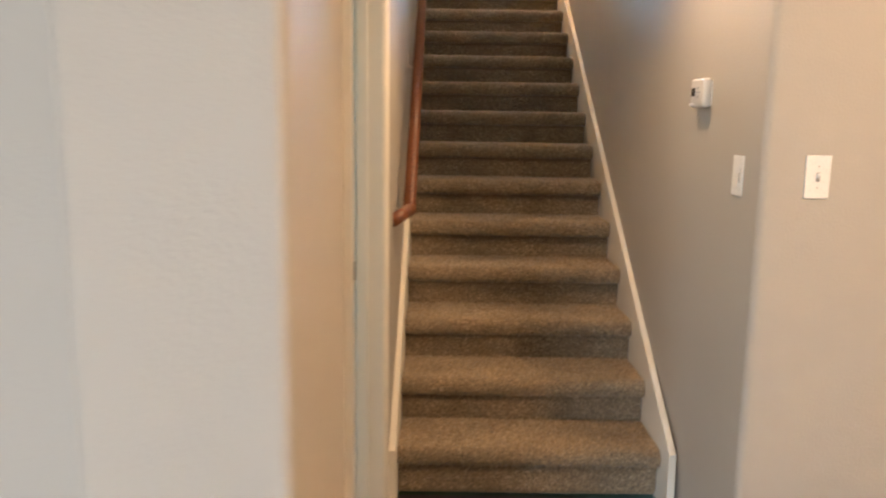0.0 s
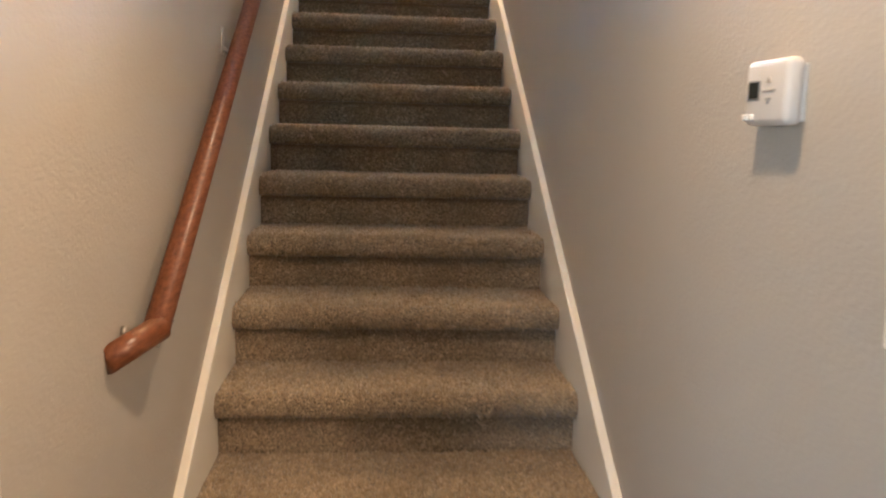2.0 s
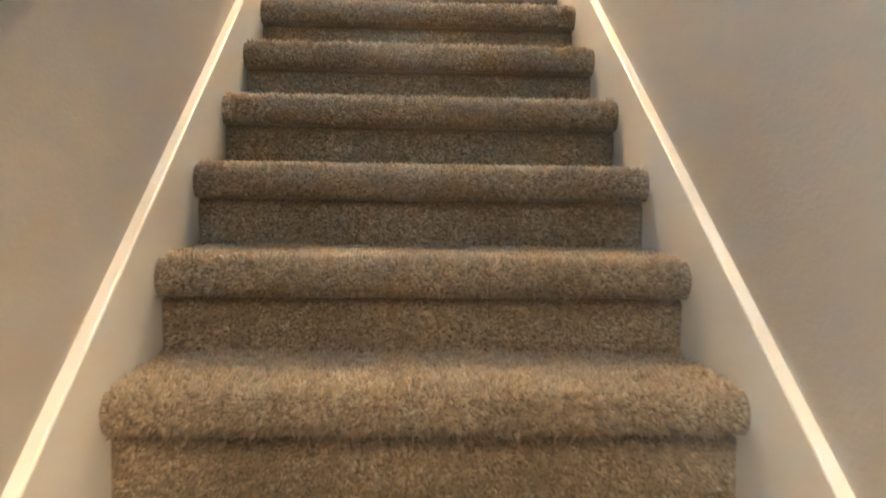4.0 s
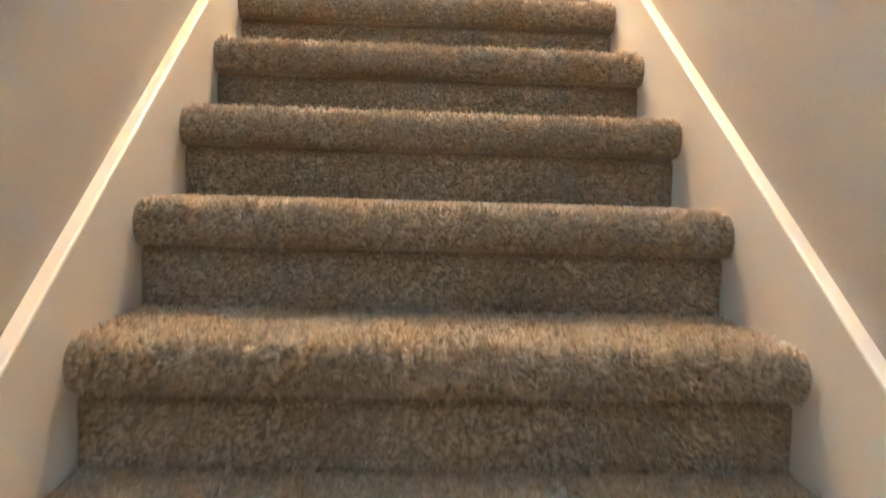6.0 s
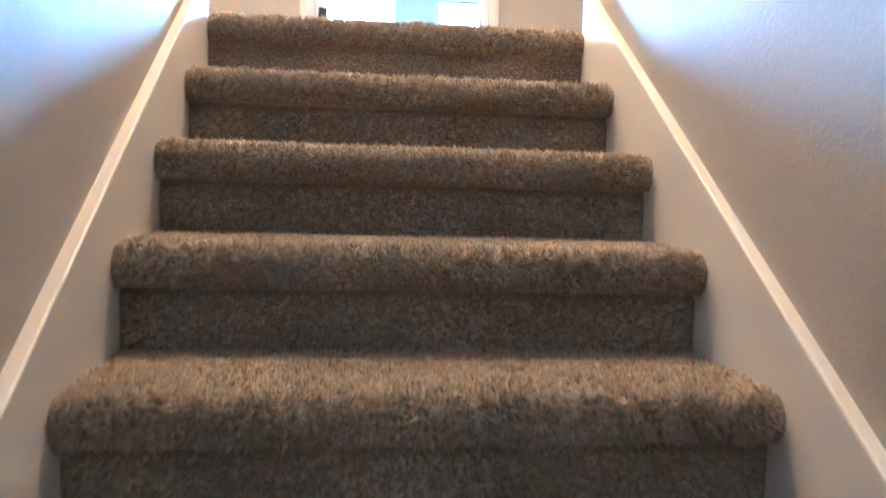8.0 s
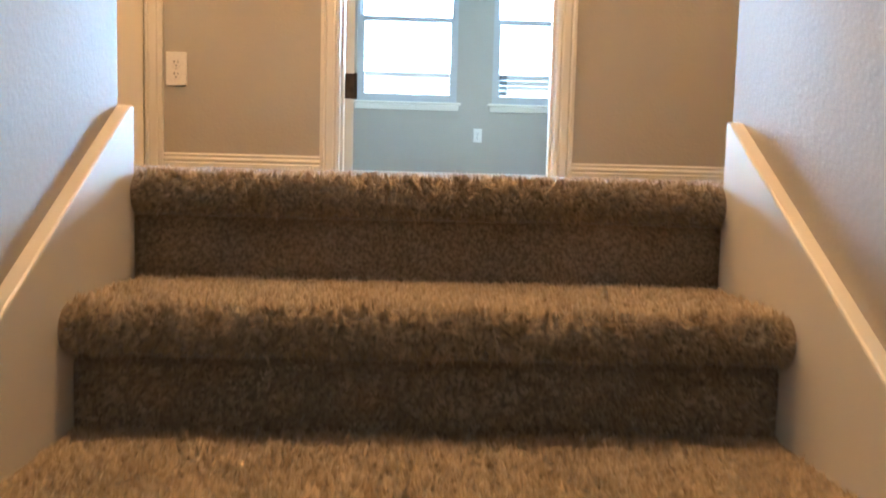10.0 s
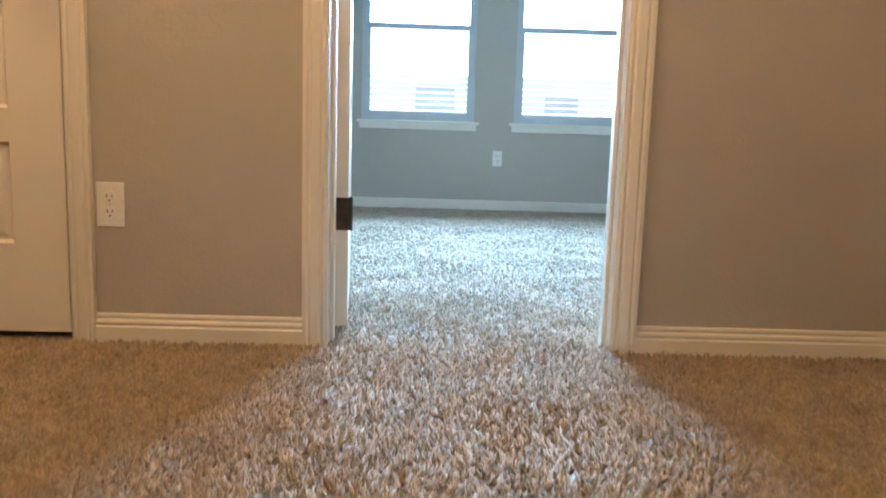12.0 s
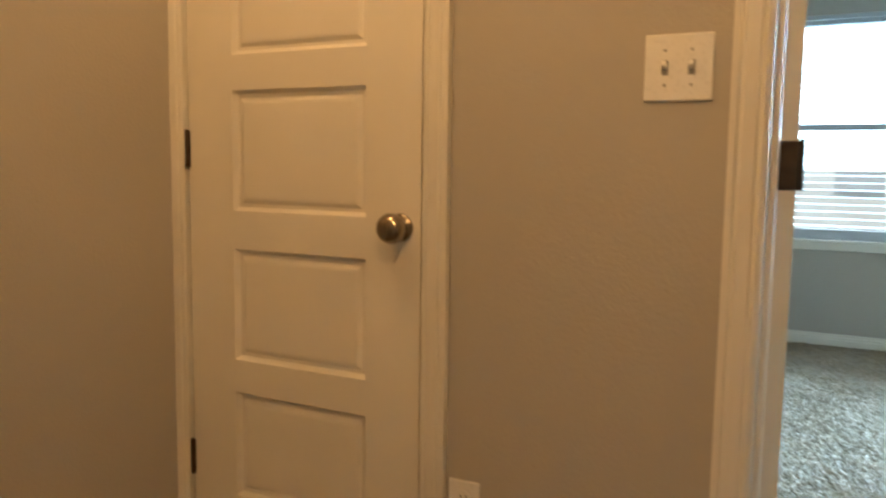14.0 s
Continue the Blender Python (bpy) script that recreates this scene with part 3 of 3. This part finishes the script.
jamb("trim_closet_jamb", ((CX0 + 0.006, CX0 + 0.024, Y_WALL - J, Y_WALL + T, FZ, HEAD - 0.02), (CX1, CX1 + 0.018, Y_WALL - J, Y_WALL + T, FZ, HEAD - 0.02), (CX0 + 0.006, CX1 + 0.018, Y_WALL - J, Y_WALL + T, HEAD - 0.019, HEAD - 0.002)), "white door jamb lining")
lean(bpy.data.objects["trim_side_jamb"])
lean(bpy.data.objects["trim_side_door"])
lean(bpy.data.objects["wall_west"])
for ob in WEST_BASE:
    lean(ob)
strike = part("strike_plate", boxes((-0.642, -0.606, SD1 - 0.0035, SD1 - 0.0005, 0.907, 0.967), bevel=0.001), STEEL)
tagged(strike, "small worn steel strike plate on the jamb", "strike plate")
part("latch_hole", boxes((-0.626, -0.615, SD1 - 0.0042, SD1 - 0.003, 0.925, 0.953)), DARKSLOT, strike)


# ---------------------------------------------------------------- doors
def panel_door(name, w, h, rails, stile, label, m):
    """Moulded door with sunk panels; local x across, z up, face to -y."""
    thing = new(name)
    thing.matrix_world = m
    tagged(thing, label, "door", kind="structure")
    th = 0.035
    bm = bmesh.new()
    xs = [0, stile, w - stile, w]
    zs = [0]
    for a, b in rails:
        zs += [a, b]
    zs.append(h)
    for side, face_y in ((-1, 0.0), (1, th)):
        def put(x, d, z):
            return bm.verts.new((x, face_y - side * d, z))
        rings = {}
        for i in range(3):
            for j in range(len(zs) - 1):
                if i == 1 and j % 2 == 1:
                    x0, x1, z0, z1 = xs[1], xs[2], zs[j], zs[j + 1]
                    loops = []
                    for ins, d in ((0, 0), (0.003, 0.005), (0.009, 0.013), (0.017, 0.0135), (0.026, 0.007), (0.032, 0.006)):
                        loops.append([put(x0 + ins, d, z0 + ins), put(x1 - ins, d, z0 + ins), put(x1 - ins, d, z1 - ins), put(x0 + ins, d, z1 - ins)])
                    for a, b in zip(loops, loops[1:]):
                        for k in range(4):
                            bm.faces.new((a[k], a[(k + 1) % 4], b[(k + 1) % 4], b[k]))
                    bm.faces.new(loops[-1])
                else:
                    bm.faces.new([put(xs[i], 0, zs[j]), put(xs[i + 1], 0, zs[j]), put(xs[i + 1], 0, zs[j + 1]), put(xs[i], 0, zs[j + 1])])
    for a, b in (((0, 0), (w, 0)), ((w, 0), (w, h)), ((w, h), (0, h)), ((0, h), (0, 0))):
        bm.faces.new([bm.verts.new((a[0], 0, a[1])), bm.verts.new((b[0], 0, b[1])), bm.verts.new((b[0], th, b[1])), bm.verts.new((a[0], th, a[1]))])
    bmesh.ops.remove_doubles(bm, verts=bm.verts, dist=0.0002)
    part("door_slab", bm, DOORPAINT, thing)
    return thing


RAILS = [(0.245, 0.505), (0.587, 0.857), (0.948, 1.230), (1.312, 1.584), (1.667, 1.920)]
closet = panel_door("door_1", CX1 - CX0 - 0.039, DOOR_H - 0.018, [(a - 0.015, b - 0.015) for a, b in RAILS], 0.136, "closed cream white five-panel closet door", pose(CX0 + 0.032, Y_WALL + 0.005, TOP + 0.015))


def knob(parent, x, z, y0, sgn=-1):
    m = pose(x, y0, z, 90 if sgn < 0 else -90)
    k = part("door_knob", turned(bmesh.new(), [(0.029, 0), (0.030, 0.003), (0.027, 0.007), (0.016, 0.010), (0.012, 0.013), (0.013, 0.019), (0.019, 0.023), (0.027, 0.029), (0.0315, 0.037), (0.032, 0.046), (0.029, 0.055), (0.023, 0.062), (0.014, 0.066), (0.004, 0.067)], m), NICKEL, parent, "round aged nickel door knob", True)
    return k


knob(closet, CX1 - CX0 - 0.039 - 0.047, 0.915, 0.0)


def hinge(parent, x, y, z, name="hinge"):
    bm = boxes((x - 0.013, x + 0.004, y - 0.003, y, z - 0.044, z + 0.044), bevel=0.001, segments=1)
    turned(bm, [(0.0055, 0), (0.0055, 0.088), (0.004, 0.091)], pose(x - 0.002, y - 0.006, z - 0.044), 10)
    return part(name, bm, BRONZE, parent, "dark bronze door hinge")


for z in (0.305, 1.078, 1.82):
    hinge(closet, 0.001, -0.001, z)

# bedroom door standing open into the room
bed_door = panel_door("door_2", 0.735, DOOR_H - 0.018, [(a - 0.015, b - 0.015) for a, b in RAILS], 0.136, "white panel door standing wide open into the bedroom", pose(BX0 + 0.037, Y_WALL + T + 0.030, TOP + 0.015, 0, 0, 95))
for z in (0.315, 1.055, 1.80):
    bm = boxes((-0.004, 0.003, -0.001, 0.036, z - 0.045, z + 0.045), bevel=0.001, segments=1)
    turned(bm, [(0.006, 0), (0.006, 0.09), (0.004, 0.093)], pose(-0.003, -0.006, z - 0.045), 10)
    part("hinge", bm, BRONZE, bed_door, "dark bronze door hinge")


# ---------------------------------------------------------------- windows with blinds
def window(name, x0, x1):
    thing = new(name)
    tagged(thing, "white double-hung window with partly open blinds", "window", kind="structure")
    yb = Y_BED
    zm = 4.210
    part("window_sill", boxes((x0 - 0.035, x1 + 0.035, yb - 0.035, yb + 0.07, WZ0 - 0.022, WZ0 - 0.001), bevel=0.004), TRIM, thing)
    part("window_apron", boxes((x0 - 0.015, x1 + 0.015, yb - 0.014, yb, WZ0 - 0.066, WZ0 - 0.0225), bevel=0.003), TRIM, thing)
    f = 0.024
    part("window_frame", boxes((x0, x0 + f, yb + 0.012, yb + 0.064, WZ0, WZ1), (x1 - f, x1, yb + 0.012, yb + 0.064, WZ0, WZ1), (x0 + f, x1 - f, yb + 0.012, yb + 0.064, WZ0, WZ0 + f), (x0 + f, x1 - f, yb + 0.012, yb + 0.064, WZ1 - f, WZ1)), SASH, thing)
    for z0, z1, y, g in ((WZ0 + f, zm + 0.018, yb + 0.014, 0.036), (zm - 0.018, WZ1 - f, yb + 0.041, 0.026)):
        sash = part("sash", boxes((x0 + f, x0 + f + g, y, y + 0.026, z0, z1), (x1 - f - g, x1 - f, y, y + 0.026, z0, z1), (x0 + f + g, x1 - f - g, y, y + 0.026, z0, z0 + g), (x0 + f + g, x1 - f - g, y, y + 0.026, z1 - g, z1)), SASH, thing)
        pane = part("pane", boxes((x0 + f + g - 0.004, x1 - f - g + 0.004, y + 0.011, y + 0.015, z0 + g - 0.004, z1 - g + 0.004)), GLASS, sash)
        pane.visible_shadow = False
    return thing


def blind(x0, x1, tilt):
    thing = empty("window_blind", (x0 + x1) / 2, Y_BED + 0.100, WZ1, "white horizontal slat blind hanging lowered in the window", "blind", "bedroom window blinds")
    cx = (x0 + x1) / 2
    w = (x1 - x0) / 2 - 0.008
    part("head_rail", boxes((-w, w, -0.028, 0.028, -0.050, -0.003), bevel=0.003), BLIND, thing)
    bm = bmesh.new()
    arc = [(-0.019, -0.0012), (-0.010, 0.0008), (0, 0.0014), (0.010, 0.0008), (0.019, -0.0012), (0.019, -0.0032), (0, -0.0008), (-0.019, -0.0032)]
    c, s = math.cos(radians(tilt)), math.sin(radians(tilt))
    arc = [(a * c - b * s, a * s + b * c) for a, b in arc]
    profile_along(bm, arc, (-w, 0, 0), (w, 0, 0), out=(0, 1, 0))
    me = mesh_of("slat", bm)
    me.materials.append(BLIND)
    z = -0.065
    while z > WZ0 - WZ1 + 0.045:
        sl = new("slat", me)
        sl.parent = thing
        sl.location = (0, 0, z)
        z -= 0.0445
    part("bottom_rail", boxes((-w, w, -0.025, 0.025, z - 0.004, z + 0.014), bevel=0.003), BLIND, thing)
    for x in (-w * 0.68, w * 0.68):
        part("ladder_cord", boxes((x - 0.0012, x + 0.0012, -0.0275, -0.0260, z, -0.04)), BLIND, thing)
    return thing


def glass():
    m = bpy.data.materials.new("window_glass")
    m.use_nodes = True
    b = m.node_tree.nodes["Principled BSDF"]
    b.inputs["Transmission Weight"].default_value, b.inputs["Roughness"].default_value, b.inputs["IOR"].default_value = 1.0, 0.0, 1.45
    return m


GLASS = glass()
for i, (a, b) in enumerate(WINDOWS):
    window("window_%d" % (i + 1), a, b)
    blind(a, b, 12)


# ---------------------------------------------------------------- switches and outlets
def plate(thing, w, h, mat=PLASTIC):
    """Cover plate facing local -y."""
    part("cover_plate", boxes((-w / 2, w / 2, -0.006, -0.0003, -h / 2, h / 2), bevel=0.003, segments=3), mat, thing)


def screw(thing, x, z):
    part("screw", turned(bmesh.new(), [(0.003, 0), (0.0028, 0.0008), (0.001, 0.0012)], pose(x, -0.0058, z, 90), 10), STEEL, thing)


def toggle(thing, x, up=True):
    part("toggle_slot", boxes((x - 0.0055, x + 0.0055, -0.0066, -0.0055, -0.013, 0.013), bevel=0.0003, segments=1), GREYMARK, thing)
    bm = boxes((x - 0.0038, x + 0.0038, -0.019, -0.004, -0.004, 0.006), bevel=0.0012)
    bmesh.ops.rotate(bm, verts=bm.verts, cent=(x, -0.005, 0), matrix=Matrix.Rotation(radians(-28 if up else 28), 3, "X"))
    part("toggle", bm, PLASTIC, thing)


def light_switch(m, gangs, label, up=True, h=0.116):
    thing = empty("light_switch", 0, 0, 0, label, "light switch")
    plate(thing, 0.072 + 0.046 * (gangs - 1), h)
    for i in range(gangs):
        x = (i - (gangs - 1) / 2) * 0.046
        toggle(thing, x, up)
        screw(thing, x, 0.030)
        screw(thing, x, -0.030)
    thing.matrix_world = m
    return thing


def outlet(m, label):
    thing = empty("wall_outlet", 0, 0, 0, label, "outlet")
    plate(thing, 0.071, 0.114)
    for z in (0.0195, -0.0195):
        face = part("receptacle", turned(bmesh.new(), [(0.0172, 0), (0.0172, 0.0012), (0.016, 0.002)], pose(0, -0.0058, z, 90), 20), PLASTIC, thing)
        for x, hh in ((-0.0063, 0.0045), (0.0063, 0.0038)):
            part("slot", boxes((x - 0.0012, x + 0.0012, -0.0083, -0.0072, z + 0.003 - hh, z + 0.003 + hh)), DARKSLOT, face)
        part("slot", turned(bmesh.new(), [(0.0026, 0), (0.0026, 0.001)], pose(0, -0.0073, z - 0.0085, 90), 10), DARKSLOT, face)
    screw(thing, 0, 0)
    thing.matrix_world = m
    return thing


light_switch(pose(0.715, -0.565, 1.261), 1, "white single toggle light switch on the foyer wall", h=0.122)
light_switch(pose(-0.452, Y_WALL, 4.117), 2, "white double toggle light switch beside the bedroom doorway")
outlet(pose(-0.850, Y_WALL, 3.233), "white duplex outlet low on the landing wall")
outlet(pose(0.475, Y_BED, 3.265), "white duplex outlet under the bedroom windows")
outlet(pose(-1.62, 3.03, 0.40), "white duplex outlet low on the side room wall")

# dimmer switch on the stair wall: tall paddle with a slider
dim = empty("dimmer_switch", 0, 0, 0, "white rocker dimmer switch on the stairwell wall", "light switch")
plate(dim, 0.074, 0.122)
bm = bmesh.new()
profile_along(bm, [(-0.0060, -0.033), (-0.0105, -0.033), (-0.0075, 0.0), (-0.0100, 0.033), (-0.0060, 0.033)], (-0.0165, 0, 0), (0.0165, 0, 0), out=(0, 1, 0))
part("rocker", bm, PLASTIC, dim)
part("slider", boxes((0.0185, 0.0205, -0.0085, -0.0055, -0.020, 0.010), bevel=0.0006, segments=1), GREYMARK, dim)
dim.matrix_world = pose(0.5536, -0.408, 1.251, 0, 0, -87.63)

# thermostat
th = empty("thermostat", 0, 0, 0, "white wall thermostat with a small dark display", "thermostat")
bm = bmesh.new()
box(bm, -0.060, 0.060, -0.034, -0.004, -0.047, 0.050, bevel=0.011, segments=5)
part("housing", bm, SHELL, th, smooth=True)
part("back_plate", boxes((-0.055, 0.055, -0.0045, -0.0003, -0.041, 0.041), bevel=0.001), PLASTIC, th)
part("display_bezel", boxes((-0.047, -0.012, -0.0352, -0.0335, -0.010, 0.020), bevel=0.0006, segments=1), GREYMARK, th)
part("display", boxes((-0.044, -0.015, -0.0362, -0.0345, -0.007, 0.017), bevel=0.0004, segments=1), LCD, th)
for z in (0.019, -0.011):
    bm = bmesh.new()
    s = 1 if z > 0 else -1
    vs = [bm.verts.new((x, y, z + s * w)) for y in (-0.0362, -0.0335) for x, w in ((0.006, -0.004), (0.018, -0.004), (0.012, 0.005))]
    bm.faces.new(vs[:3]), bm.faces.new(vs[3:])
    for i in range(3):
        bm.faces.new((vs[i], vs[(i + 1) % 3], vs[3 + (i + 1) % 3], vs[3 + i]))
    part("arrow_button", bm, FAINTMARK, th)
part("button_bar", boxes((-0.006, 0.030, -0.0354, -0.0335, 0.0015, 0.0055), bevel=0.0005, segments=1), FAINTMARK, th)
part("switch_slider", boxes((-0.056, -0.044, -0.038, -0.031, -0.040, -0.030), bevel=0.002), PLASTIC, th)
part("switch_slider", boxes((-0.036, -0.026, -0.038, -0.031, -0.040, -0.030), bevel=0.002), PLASTIC, th)
th.matrix_world = pose(0.5407, -0.099, 1.502, 0, 0, -87.63)

# ---------------------------------------------------------------- handrail
RAIL_X = -0.466
rail = empty("handrail", RAIL_X, 0.2, 1.0, "reddish brown varnished round wooden handrail on brackets", "handrail")
rl = Matrix.Translation((-RAIL_X, -0.2, -1.0))


def rail_part(name, bm, mat, label="", smooth=True):
    bmesh.ops.transform(bm, matrix=rl, verts=bm.verts)
    return part(name, bm, mat, rail, label, smooth)


RB = (RAIL_X, 0.19, 1.058)
RE = (RAIL_X, 3.67, 1.058 + (3.67 - 0.19) * SLOPE)
rail_part("rail", tube(bmesh.new(), [RB, RE], 0.0245, 20), WOOD)
# mitred return: bends at the foot of the rail and dies into the wall
RW = (XL - 0.002, 0.088, 1.032)
rail_part("rail_return", tube(bmesh.new(), [(RAIL_X + 0.006, RB[1] + 0.012, RB[2] + 0.006), RW], 0.0243, 20), WOOD)
for y in (1.12, 2.20, 3.28):
    z = RB[2] + (y - RB[1]) * SLOPE
    bm = boxes((XL - 0.001, XL + 0.005, y - 0.013, y + 0.013, z - 0.040, z + 0.036), bevel=0.002)
    tube(bm, [(XL + 0.004, y, z - 0.022), (XL + 0.018, y, z - 0.034), (XL + 0.036, y, z - 0.044), (RAIL_X, y, z - 0.042), (RAIL_X, y, z - 0.02)], 0.0055, 8)
    rail_part("bracket", bm, NICKEL_PALE, "pale metal rail bracket")
bm = turned(bmesh.new(), [(0.012, 0), (0.012, 0.006), (0.007, 0.011), (0.001, 0.012)], pose(XL, 0.175, 1.062, 0, 90, 0), 14)
rail_part("wall_fixing", bm, STEEL, "small chrome wall fixing above the return")

for x, y, z in ((RAIL_X + 0.021, RB[1] + 0.035, RB[2] + 0.014), (RAIL_X + 0.006, RB[1] - 0.012, RB[2] - 0.022)):
    rail_part("joint_screw", turned(bmesh.new(), [(0.005, 0), (0.0045, 0.003), (0.002, 0.005)], pose(x, y, z, 0, 90, 0), 10), STEEL, "small steel screw head at the joint")

# ---------------------------------------------------------------- outdoors seen through the blinds
structure("ground", boxes((-400, 400, -400, 400, -0.5, -0.2)), GRASS, "lawn around the house", "ground")


def house(x, y, w, d, h, label):
    t = empty("house", x, y, -0.2, label, "house")
    part("wall", boxes((-w / 2, w / 2, 0, d, 0, h)), SIDING, t)
    bm = bmesh.new()
    profile_along(bm, [(-0.4, h), (d / 2, h + d * 0.33), (d + 0.4, h), (d + 0.4, h + 0.15), (d / 2, h + d * 0.33 + 0.18), (-0.4, h + 0.15)], (-w / 2 - 0.4, 0, 0), (w / 2 + 0.4, 0, 0), out=(0, 1, 0))
    part("roof", bm, SHINGLE, t)
    for fz in (0.9, 3.6):
        for k in range(4):
            cx = -w / 2 + w * (k + 0.5) / 4
            wd = part("window", boxes((cx - 0.55, cx + 0.55, -0.05, 0.02, fz, fz + 1.4)), SASH, t)
            part("pane", boxes((cx - 0.47, cx + 0.47, -0.07, -0.045, fz + 0.08, fz + 1.32)), DARKGLASS, wd)
    return t


house(-4.0, 26, 11, 8, 6.7, "pale two-storey neighbouring house across the lawn")
house(8.5, 30, 11, 8, 6.9, "pale two-storey neighbouring house across the lawn")
